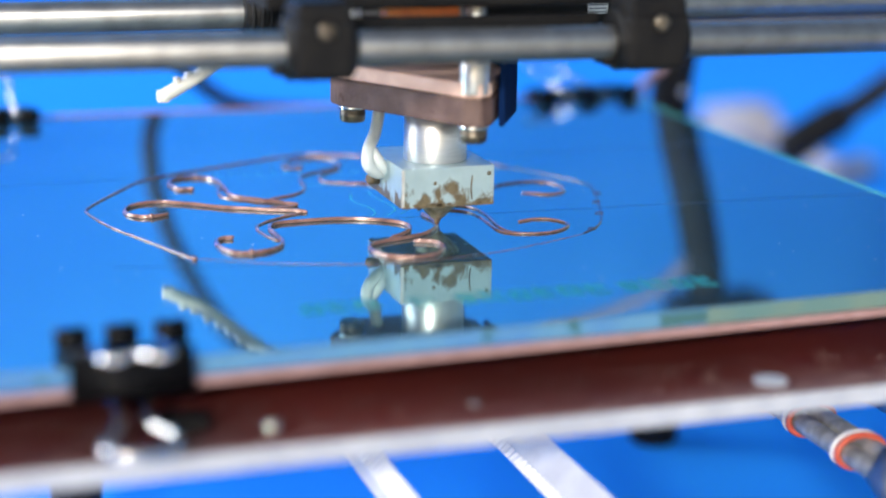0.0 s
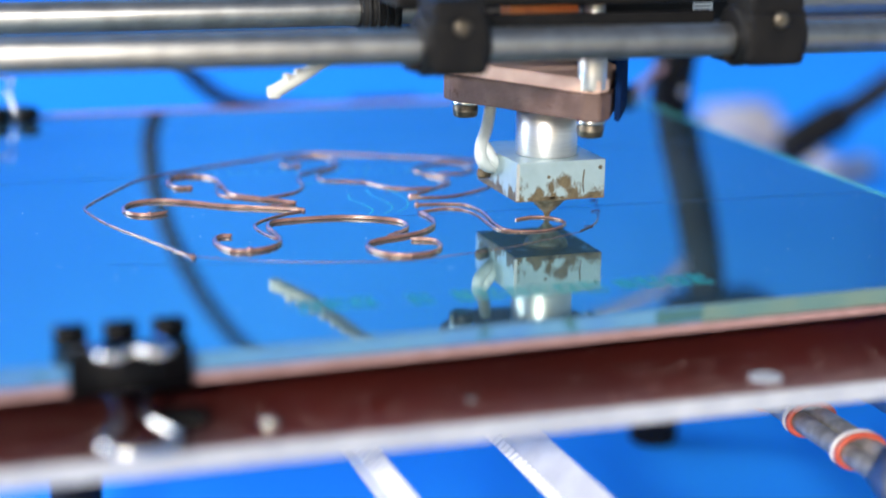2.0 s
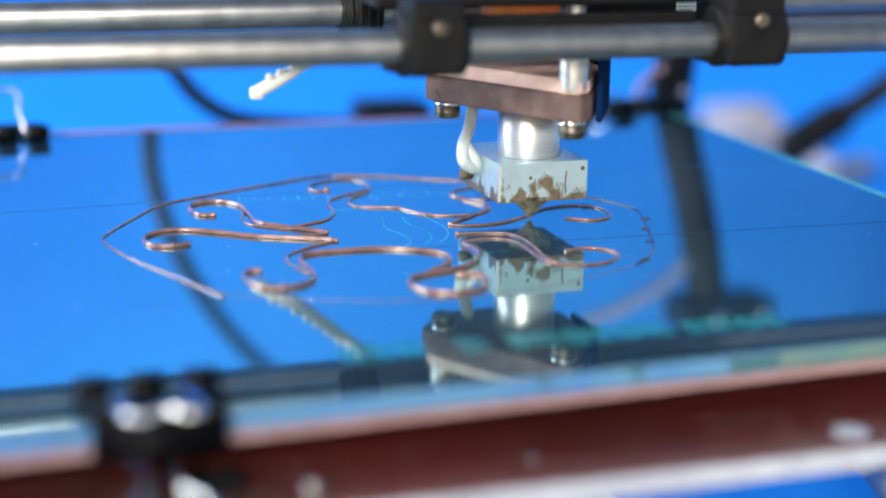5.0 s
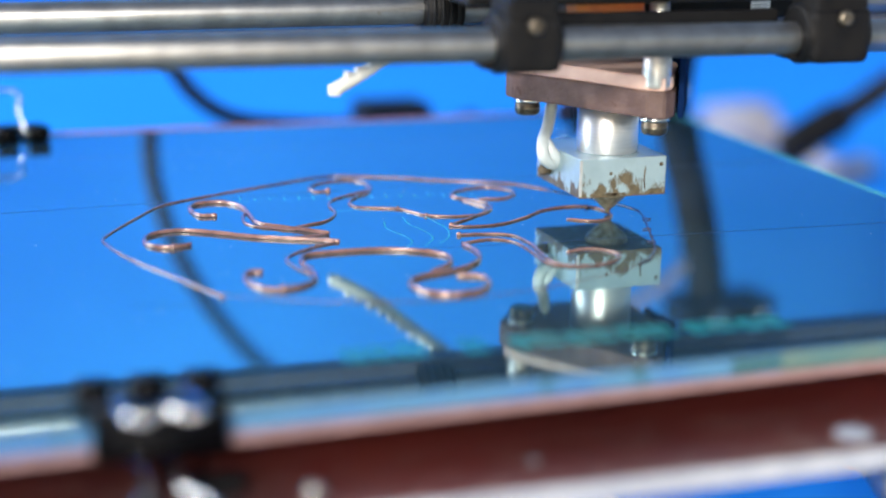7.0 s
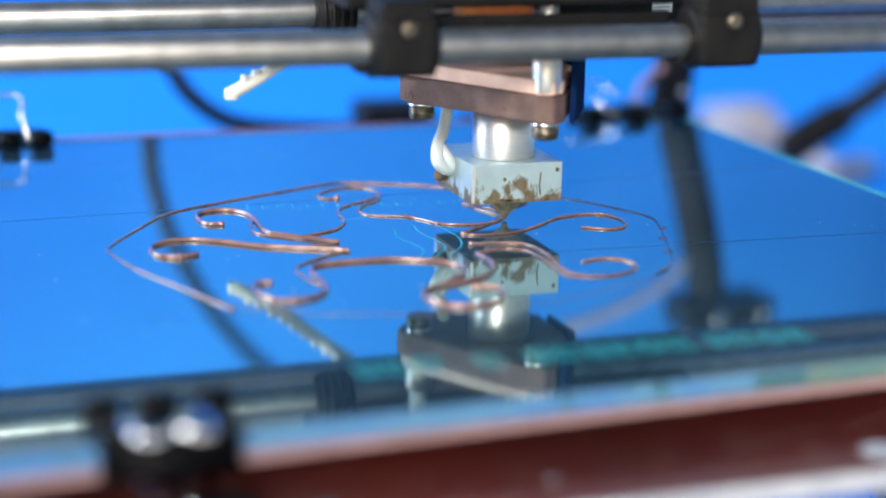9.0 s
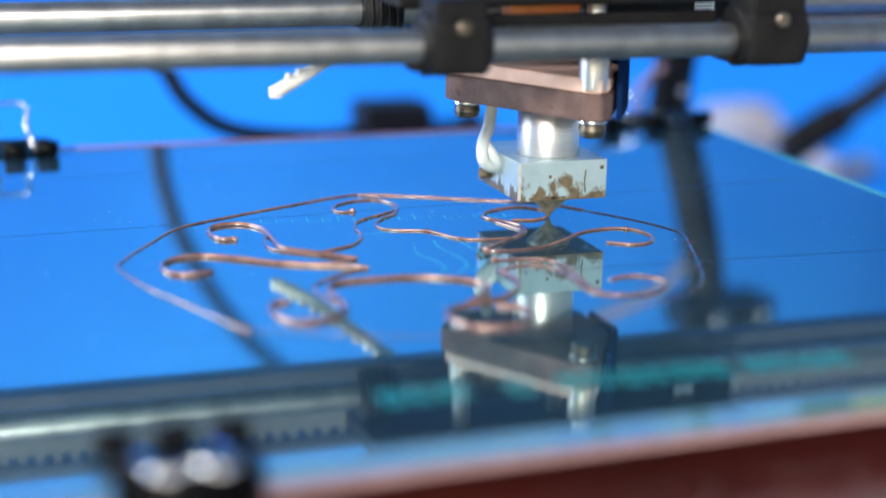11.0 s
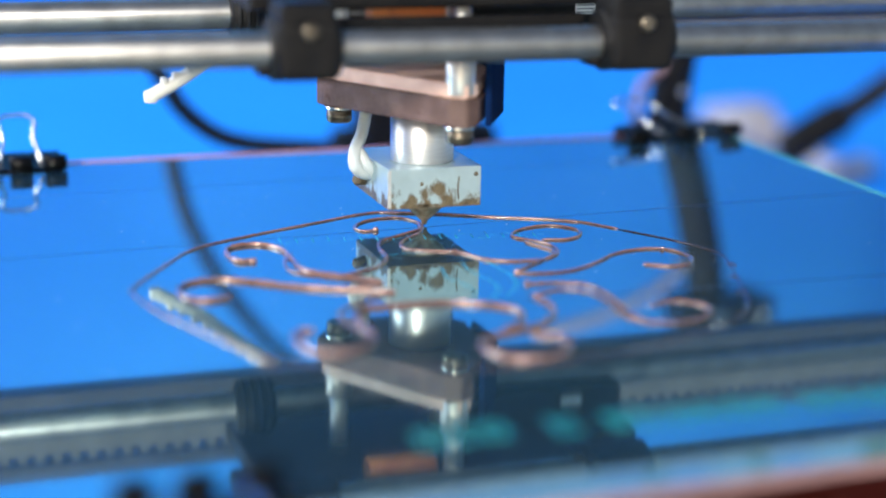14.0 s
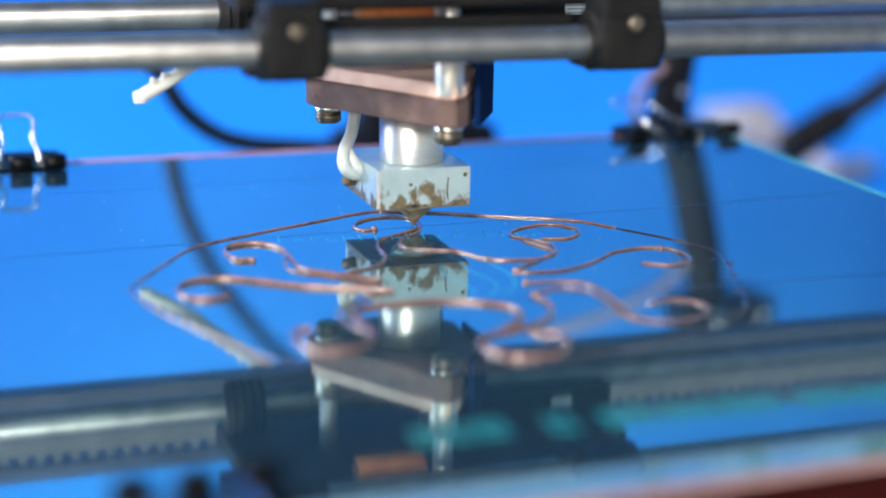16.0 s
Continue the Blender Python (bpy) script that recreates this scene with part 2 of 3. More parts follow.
tagged(part("floor", B((-3000, -250, -160), (4600, 4500, -120), bevel=0), SHADEDCLOTH), "bright blue cloth-covered table under the printer", "table top", kind="structure")
# an unseen pale surface added to throw brightness up into the metal parts
tagged(part("floor_reflector", B((-3000, -2600, -166), (4000, -250, -126), bevel=0), PALEFLOOR), "unseen pale grey surface added for reflections in the metal", "table top", kind="structure")
def backdrop():
    """A plain blue backdrop, straight behind the printer and bending away past it."""
    # the bend is added so that the right side turns away from the light
    line = [(-3.0, 1.5), (0.1, 1.5)] + [(0.1 + 2.2 * math.sin(radians(a)), 3.7 - 2.2 * math.cos(radians(a))) for a in range(3, 46, 3)] + [(3.7, 4.19)]
    bm = bmesh.new()
    rows = [[bm.verts.new((x, y + dy, z)) for x, y in line] for dy, z in ((0, -0.12), (0, 2.2), (0.04, 2.2), (0.04, -0.12))]
    for a, b in zip(rows, rows[1:] + rows[:1]):
        for k in range(len(line) - 1):
            bm.faces.new((a[k], a[k + 1], b[k + 1], b[k])).smooth = True
    return tagged(part("wall_back", bm, BLUE), "bright blue plain backdrop behind the printer", "backdrop", kind="structure")


backdrop()


def added_side_wall():
    """An unseen wall added beside the table, with an opening for the added lamp."""
    w = new("added_wall_left")
    tagged(w, "unseen pale wall added around the side lamp's opening", "wall", kind="structure")
    for lo, hi in (((-1560, -1200, -120), (-1500, 240, 1800)), ((-1560, 1260, -120), (-1500, 1500, 1800)), ((-1560, 240, -120), (-1500, 1260, 290)), ((-1560, 240, 1210), (-1500, 1260, 1800))):
        part("wall_panel", B(lo, hi, bevel=0), WALLPAINT, w)
    return w


added_side_wall()

# ---- the printer's fixed frame ----
Y_ROD, Z_ROD = -71, 56.2


def smooth_rod(p, x0, x1, label, dip=0.0):
    t = thing("smooth_rod", label, "rod", "rods of the carriage")
    part("rod", L((x0, p[0], p[1] - dip * (x0 - 10)), (1, 0, -dip), [(0, 3.6), (0.5, 4.1), (x1 - x0 - 0.5, 4.1), (x1 - x0, 3.6)], n=40), STEEL, t)
    return t


smooth_rod((Y_ROD, 55.7), -170, 260, "polished steel guide rod running through the carriage bearings", dip=0.0056)
smooth_rod((2, 55.6), -170, 290, "worn steel guide rod behind the print head")
tagged(part("cross_beam", B((-170, 1, 46.6), (300, 9, 51.0), bevel=0.6), DARKMETAL), "dark grey metal beam under the rear guide rod", "beam")


XBRACKET, ZBRACKET = 238.5, 103.2


def dark_post():
    t = thing("frame_post", "black plastic upright of the printer frame behind the bed", "post")
    part("upright", U([(207.6, 200.0, -29.4), (209.2, 200.0, -9.5), (211.3, 200.0, 9.8), (215.7, 200.0, 29.8), (222.4, 200.0, 52.1), (229.0, 200.0, 80.5), (234.9, 200.0, 117.4)], 9.0, n=12), BLACK, t)
    part("foot", B((196, 194, -120), (226, 214, -18), bevel=3), BLACK, t)
    part("bolt", L((211, 193.5, -4), (0, -1, 0), [(0, 2.6), (1.6, 2.6), (2.4, 1.6)], n=12), CHROME, t, "shiny bolt head")
    part("wire", U([(191.1, 196.0, -16.5), (193.1, 196.0, -3.4), (197.5, 196.0, 1.7), (212, 196, 12)], 1.7, n=8), PINK, t, "pale pink wire")
    part("bracket", B((XBRACKET - 22, 188, ZBRACKET - 6), (XBRACKET + 22, 212, ZBRACKET + 8), bevel=2), BLACK, t)
    for x in (XBRACKET - 6, XBRACKET + 15):
        part("bolt", L((x, 188, ZBRACKET + 1), (0, -1, 0), [(0, 3), (1.6, 3), (2.4, 2)], n=12), CHROME, t, "shiny bolt head")
    part("pale_wire", U([(216.2, 190.0, 77.5), (199.7, 180.0, 84.5), (179.6, 170.0, 88.8), (157.6, 160.0, 90.9), (133.8, 150.0, 91.2)], 2.2, n=8), PALEWOOD, t, "pale pink wire")


dark_post()


def far_things():
    t = thing("diagonal_arm", "black ribbed support arm standing beyond the bed", "arm")
    part("bar", U([(341.0, 330.0, -63.6), (362.0, 330.0, -51.2), (378.4, 330.0, -43.3)], 10, n=12), BLACK, t)
    part("tip", U([(376.7, 330.0, -43.9), (391.5, 330.0, -35.3), (411.2, 330.0, -23.3)], 7, n=12), RUBBER, t)
    part("leg", U([(345.9, 330.0, -62.6), (330, 340, -118)], 6, n=10), BLACK, t)
    t = thing("beige_bundle", "pale beige crumpled plastic lump on the blue table", "bundle")
    bm = bmesh.new()
    bmesh.ops.create_icosphere(bm, subdivisions=4, radius=1.0)
    mid = mm(466.7, 600.6, -102.0)
    for v in bm.verts:
        k = 1 + 0.35 * noise.noise(v.co * 1.6) + 0.12 * noise.noise(v.co * 5)
        v.co = Vector((v.co.x * 0.026, v.co.y * 0.036, v.co.z * 0.017)) * k + mid
    for f in bm.faces:
        f.smooth = True
    part("lump", bm, SKIN, t)
    part("strap", U([(483.6, 564.4, -112.0), (463.7, 494.1, -108.0), (474.4, 483.7, -112.0), (524.2, 529.0, -118.0)], 7, n=10), SKIN, t)


far_things()


def under_bed():
    def leaned(bm, cx):
        """Turns a belt's face a little to the side, about its own middle line."""
        bmesh.ops.rotate(bm, verts=bm.verts, cent=mm(cx, 0, -50), matrix=Matrix.Rotation(radians(-42), 3, "Y"))
        return bm
    for x0, wide, y0, y1 in ((-3.6, 7.6, -130, 120), (37.6, 10.6, -150, 120)):
        t = thing("toothed_belt", "white toothed drive belt running below the bed", "belt", "drive belts")
        mid = x0 + wide / 2
        part("belt", leaned(B((x0, y0, -51.4), (x0 + wide, y1, -50), bevel=0.2), mid), WHITE, t)
        for y in range(int(y0 + 2), -20, 3):
            part("tooth", leaned(B((x0 + (2.6 if wide < 9 else -0.6), y, -50.2), (x0 + (wide + 0.6 if wide < 9 else 2.4), y + 1.3, -48.8), bevel=0.25, seg=1), mid), WHITE, t)
    for at, r, label in (((159.2, 98.9, -120.0), 9.0, "short black foot under the printer bed"), ((-59.8, 55.2, -120.0), 8.0, "black rubber foot under the bed corner")):
        t = thing("printer_foot", label, "foot")
        part("shaft", L((at[0], at[1], -120), (0, 0, 1), [(0, r - 0.6), (1, r), (84, r), (85, r - 0.6)], n=24), BLACK, t)
        part("collar", L((at[0], at[1], -60), (0, 0, -1), [(0, r + 1.2), (6, r + 1.2), (7, r + 0.4)], n=24), RUBBER, t)
    # wrapped cable bundle on a rod
    t = thing("wire_wrapped_rod", "dull steel rods wrapped with red and grey wire", "rod")
    for dx, dz in ((0.6, 0), (6.4, 1.0)):
        part("rod", L((114 + dx, -140, -45.6 + dz), (0, 1, 0), [(0, 2.3), (0.5, 2.7), (199.5, 2.7), (200, 2.3)], n=24), DARKROD, t)
    for y in (-56, -77, -101):
        for off, mat, name in ((0, WHITEWIRE, "grey_wire"), (-2.2, REDWIRE, "red_wire")):
            pts = [(117.5 + 6.6 * math.cos(a), y + off + 1.2 * math.sin(a * 0.5), -45.1 + 4.4 * math.sin(a)) for a in [2 * math.pi * i / 12 for i in range(13)]]
            part(name, U(pts, 0.85, n=8, steps=3, ends=False), mat, t)
    part("nut", L((118, -126, -45), (0, 1, 0), [(0, 8), (0.6, 9), (7.4, 9), (8, 8)], n=6), GREYMETAL, t)
    t = thing("side_rail", "grey metal rail beside the wrapped rods", "rail")
    part("rail", B((150, -130, -52), (157, 120, -46), bevel=1), GREYMETAL, t)
    part("channel", B((157.2, -130, -54), (176, 120, -50), bevel=1), BLACK, t)


under_bed()

# ---- the moving bed ----
FRONT, BACK, LEFT, RIGHT = -115.5, 168, -136, 172


def skewed(bm, front, slope):
    """Leans the front edge of a plate: it was cut a little out of square."""
    for v in bm.verts:
        if v.co.y * 1000 < front + 6:
            v.co.y += (v.co.x - 0.018) * slope
    return bm


def heated_bed():
    t = thing("print_bed", "mirror-smooth blue glass plate on a dark red heated board", "print bed")
    g = part("glass_plate", skewed(B((LEFT, FRONT, -4.2), (RIGHT, BACK, 0), bevel=0.25), FRONT, 0.036), GLASS, t, "blue-tinted mirror-like glass")
    part("front_edge", skewed(B((LEFT + 1, FRONT - 0.25, -4.0), (RIGHT - 1, FRONT - 0.02, -0.25), bevel=0), FRONT, 0.036), GLASSEDGE, g, "chipped pale teal glass edge")
    part("green_edge", skewed(B((66, FRONT - 0.5, -4.0), (RIGHT - 2, FRONT - 0.27, -0.2), bevel=0), FRONT, 0.036), GREENEDGE, g, "yellow-green stained glass edge")
    part("dark_patch", skewed(B((54, FRONT - 0.5, -3.4), (66, FRONT - 0.27, -0.6), bevel=0), FRONT, 0.036), DARKEDGE, g)
    part("side_edge", B((RIGHT + 0.02, FRONT + 6, -4.0), (RIGHT + 1.2, BACK - 1, 0.06), bevel=0.1), TEALEDGE, g, "teal green glass edge")
    part("heater_board", skewed(B((LEFT - 2, FRONT - 1.6, -5.9), (RIGHT - 1, BACK + 3, -4.25), bevel=0.3), FRONT, 0.036), PINK, t, "thin pinkish-red board under the glass")
    part("rear_lip", B((LEFT - 2, BACK + 0.6, -4.2), (RIGHT - 24, BACK + 2.0, 0.5), bevel=0.2), MAUVE, t, "pinkish raised board edge")
    part("carrier_plate", B((LEFT - 20, -138.6, -18.0), (RIGHT + 12, BACK - 20, -13.45), bevel=0.6), PLATE, t, "white plate with a rough edge")
    part("red_sheet", B((LEFT - 20, -138.2, -13.4), (RIGHT + 12, BACK - 20, -13.0), bevel=0.1), RED, t, "dark red dusty laminate")
    # screws and washers on the carrier
    part("washer", L((73.8, -131, -13.0), (0, 0, 1), [(0, 3.9), (0.4, 3.9), (0.6, 3.5)], n=28), PLATE, t, "pale flat washer")
    part("screw_head", L((-40, -131, -13.0), (0, 0, 1), [(0, 2.0), (1.6, 2.0), (2.1, 1.2)], n=16), CHROME, t, "small shiny screw head")
    part("rivet", L((5, -127, -13.0), (0, 0, 1), [(0, 1.2), (0.5, 1.2), (0.8, 0.7)], n=12), GREYMETAL, t)
    for x, y in ((LEFT + 20, FRONT + 14), (RIGHT - 20, FRONT + 14), (LEFT + 20, BACK - 34), (RIGHT - 20, BACK - 34)):
        part("spacer", L((x, y, -13.0), (0, 0, 1), [(0, 3), (6.55, 3)], n=16), GREYMETAL, t)
    part("connector", B((-62, -128, -13.0), (-52, -120, -10.5), bevel=0.5), BLACK, t, "dark soldered connector")
    # marks on the glass
    for x0, y0, x1, y1, w in ((-136, 52, 60, 62, 0.18), (60, 62, 172, 69, 0.22), (-60, -44, 20, -62, 0.15), (20, -12, 172, -18, 0.2), (-136, 122, 172, 132, 0.12)):
        d = Vector((x1 - x0, y1 - y0, 0)).normalized()
        s = Vector((-d.y, d.x, 0)) * w
        bm = bmesh.new()
        a, b = Vector((x0, y0, 0)), Vector((x1, y1, 0))
        lo = [bm.verts.new((p + Vector((0, 0, 0.012))) / 1000) for p in (a - s, b - s, b + s, a + s)]
        bm.faces.new(lo)
        part("scratch", bm, SCRATCH, g)
    rnd = random.Random(5)
    bm = bmesh.new()
    for _ in range(260):
        x, y = rnd.uniform(LEFT + 4, RIGHT - 4), rnd.uniform(FRONT + 3, BACK - 4)
        r = rnd.choice((0.12, 0.16, 0.2, 0.3))
        vs = [bm.verts.new(((x + r * rnd.uniform(0.6, 1.3) * math.cos(a)) / 1000, (y + r * rnd.uniform(0.6, 1.3) * math.sin(a)) / 1000, 0.00003)) for a in (0, 1.2, 2.5, 3.8, 5.1)]
        bm.faces.new(vs)
    tagged(part("dust", bm, DUST, g), kind="stuff")
    bm = bmesh.new()
    for _ in range(2200):
        x, y = rnd.uniform(LEFT - 10, RIGHT + 8), -137.6 + 24 * rnd.random() ** 1.9
        r = rnd.choice((0.07, 0.09, 0.12, 0.16, 0.26))
        vs = [bm.verts.new(mm(x + r * rnd.uniform(0.6, 1.3) * math.cos(a), y + r * rnd.uniform(0.6, 1.3) * math.sin(a), -12.97)) for a in (0, 1.2, 2.5, 3.8, 5.1)]
        top = bm.verts.new(mm(x, y, -12.85))
        for k in range(5):
            bm.faces.new((vs[k], vs[(k + 1) % 5], top))
    tagged(part("grit", bm, GRIT, t), kind="stuff")
    # faint cyan lettering, not legible, and wavy strokes
    p0, p1 = Vector((-14.4, 52.9, 0.0)), Vector((52.5, 42.8, 0.0))
    along = (p1 - p0).normalized()
    rise = Vector((-along.y, along.x, 0))
    for k in range(17):
        p = p0 + (p1 - p0) * (k / 16)
        h = (6.5, 4.6, 4.6, 6.5, 5.2)[k % 5]
        part("print_bar", U([tuple(p), tuple(p + rise * h)], 0.24, n=6, flat=0.15, steps=2), CYAN, g)
        part("print_bar", U([tuple(p + along * 0.8 + rise * (h * (k % 3) * 0.45)), tuple(p + along * 2.6 + rise * (h * (k % 3) * 0.45))], 0.22, n=6, flat=0.15, steps=2), CYAN, g)
    # a row of large worn teal characters by the front edge, not legible
    k = 0
    for x0, x1 in ((-24, -5), (2, 9), (13, 50), (54, 78)):
        x = x0
        while x < x1 - 3:
            w = (5.2, 4.4, 5.8)[k % 3]
            y = -96.5 - 0.02 * x + 0.4 * (k % 3)
            for lo, hi in (((0, 0), (w, 2.4)), ((0, 2.6), (1.9, 8.0 + k % 2)), ((w - 1.9, (2.6, 4.4)[k % 2]), (w, 8.0)), ((2.0, 6.0), (w - 2.0, 8.6 - k % 2))):
                part("print_bar", B((x + lo[0], y + lo[1], 0.004), (x + hi[0], y + hi[1], 0.02), bevel=0), TEALPRINT, g)
            x += w + 1.3
            k += 1
    for wave in ([(18.4, 19.7, 0.0), (16.7, 11.2, 0.0), (18.7, 3.3, 0.0), (19.0, -4.0, 0.0), (15.5, -10.1, 0.0)],
                 [(24.8, 23.3, 0.0), (24.0, 14.4, 0.0), (25.7, 5.7, 0.0), (25.4, -2.1, 0.0), (20.9, -9.2, 0.0)],
                 [(30.8, 24.4, 0.0), (31.6, 16.3, 0.0), (32.3, 7.1, 0.0), (29.7, -2.1, 0.0), (25.0, -8.0, 0.0)],
                 [(6.5, 33.5, 0.0), (16.5, 35.0, 0.0), (26.4, 35.2, 0.0)]):
        part("print_wave", U(wave, 0.22, n=6, flat=0.15, steps=6), CYAN, g)
    return t


bed = heated_bed()


def bed_cable():
    """A cable that hangs in a bow: its low bend follows the bed, its upper run hardly stirs."""
    t = thing("bed_cable", "thick black cable looping up from behind the heated bed", "cable")
    low = part("low_bend", U([(1.8, 300.0, 19.0), (3.8, 300.0, 12.8), (8.7, 300.0, 3.7), (15.6, 300.0, -7.4), (27.4, 300.0, -17.4), (40.7, 300.0, -22.4), (61.3, 300.0, -25.0), (89.1, 300.0, -27.0)], 3.6, n=12), RUBBER, t)
    high = part("upper_run", U([(3.0, 267.0, 16.0), (-1.0, 267.0, 27.0), (-0.8, 267.0, 42.0), (1.0, 267.0, 52.0), (6.0, 267.0, 70.0), (16.4, 267.0, 93.0), (28, 268.0, 112), (46, 270.0, 134), (72, 274.0, 156)], 3.6, n=12), RUBBER, t)
    return t, low, high


cable, cable_low, cable_high = bed_cable()


def axis_motor():
    """The motor and its connector block on the frame behind the bed."""
    t = thing("axis_motor", "black motor with a plug block standing behind the bed", "motor")
    part("housing", B((93, 264, -60), (125, 290, -18), bevel=3, seg=3), BLACK, t)
    part("plug", B((81, 268, -36), (92.6, 280, -29), bevel=1.5), RUBBER, t, "black cable plug")
    part("cap", L((146, 276, -34), (0, 0, 1), [(0, 4.6), (6, 4.6), (9, 3.4), (10, 2.2)], n=18), BLACK, t)
    part("flange", B((125.3, 264, -60), (156, 288, -29), bevel=2.4, seg=3), BLACK, t)
    part("stand", B((95, 266, -120), (154, 286, -60.2), bevel=1), BLACK, t)


axis_motor()


def binder_clip(label, m, up, down, wide=25, long=1.0, low=None, spread=1.0, lean=0.0, gauge=0.85, lobed=False):
    """Black spring clip gripping the sheet edge: its mouth points to +y, its spine to -y. up, down: tilt of the wire handles."""
    t = tagged(new("binder_clip"), label, "binder clip", "clips on the bed edge")
    h = wide / 2
    bm = bmesh.new()
    prof = [(13, 0.3), (10, 0.9), (1.2, 3.4), (0.2, 3.8), (-0.7, 3.7), (-1.4, 3.1), (-1.8, 2.2), (-1.8, -5.0), (-1.2, -6.3), (0, -6.9), (10, -6.7), (13, -6.4)]
    inner = [(13, -6.1), (10, -6.3), (0.6, -6.4), (-0.9, -5.0), (-0.9, 2.2), (0.2, 3.2), (10, 0.5), (13, 0.05)]
    ring = prof + inner
    rows = [[bm.verts.new(mm(x, y, z)) for y, z in ring] for x in (-h, h)]
    n = len(ring)
    for k in range(n):
        bm.faces.new((rows[0][k], rows[0][(k + 1) % n], rows[1][(k + 1) % n], rows[1][k])).smooth = True
    bm.faces.new(rows[0])
    bm.faces.new(list(reversed(rows[1])))
    part("spring_body", bm, BLACKM, t)
    for x in (-h + 2.2, 0, h - 2.2):
        part("curl", U([(x - 3.3, 12.4, 2.7), (x + 3.3, 12.4, 2.7)], 2.5, n=14, steps=2, ends=False), BLACKM, t)
    for tilt, z, s, k in ((up, 1.6, 1, long), (down, -6.6, -1, low or long)):
        if tilt is None:
            continue
        a = radians(tilt)
        c, q = math.cos(a), math.sin(a)
        omega = ((-5.8, 0), (-5.2, 7), (-3.4, 14), (-2.6, 20), (-3.6, 25), (-6.6, 30), (-7, 34), (-4.5, 37), (0, 38), (4.5, 37), (7, 34), (6.6, 30), (3.6, 25), (2.6, 20), (3.4, 14), (5.2, 7), (5.8, 0))
        pts = [(x - 0.05 * d, d) for x, d in omega] if k > 1.3 else [(x, d * k) for x, d in ((-5.5, 0), (-5.2, 6), (-4.2, 11), (-4.6, 16), (-5, 19), (-3.5, 21.5), (0, 22), (3.5, 21.5), (5, 19), (4.6, 16), (4.2, 11), (5.2, 6), (5.5, 0))]
        # the two lobes are shaped to give the handle its pair of glints
        if lobed and s > 0:
            half = ((-7.6, 0), (-7.4, 8), (-7.2, 15), (-6.9, 19.4), (-5.2, 21.6), (-3.0, 21.2), (-1.4, 18.6))
            pts = list(half) + [(0, 17.4)] + [(-x, d) for x, d in reversed(half)]
        part("wire_handle", U([((x * spread if s > 0 else x) + lean * d, 12.6 - d * c, z + s * d * q) for x, d in pts], gauge, n=8, steps=4), CHROME, t, "chrome wire handle")
    t.matrix_world = m
    return t


clips = [
    binder_clip("black binder clip clamping the glass to the board front", pose(-0.0662, -0.1205, 0, 0, 0, 1), 7, 5, long=1.0, low=1.5, gauge=1.0, lobed=True),
    binder_clip("black binder clip with upright chrome handle on the bed", pose(-0.0705, 0.1705, 0, 0, 0, 180), 42, 10, long=0.92, spread=1.1, gauge=0.6),
    binder_clip("black binder clip near the bed corner, handle leaning back", pose(0.1525, 0.1705, 0, 0, 0, 184), 24, None, wide=41, long=1.1, spread=1.35, lean=0.5, gauge=0.55),
]


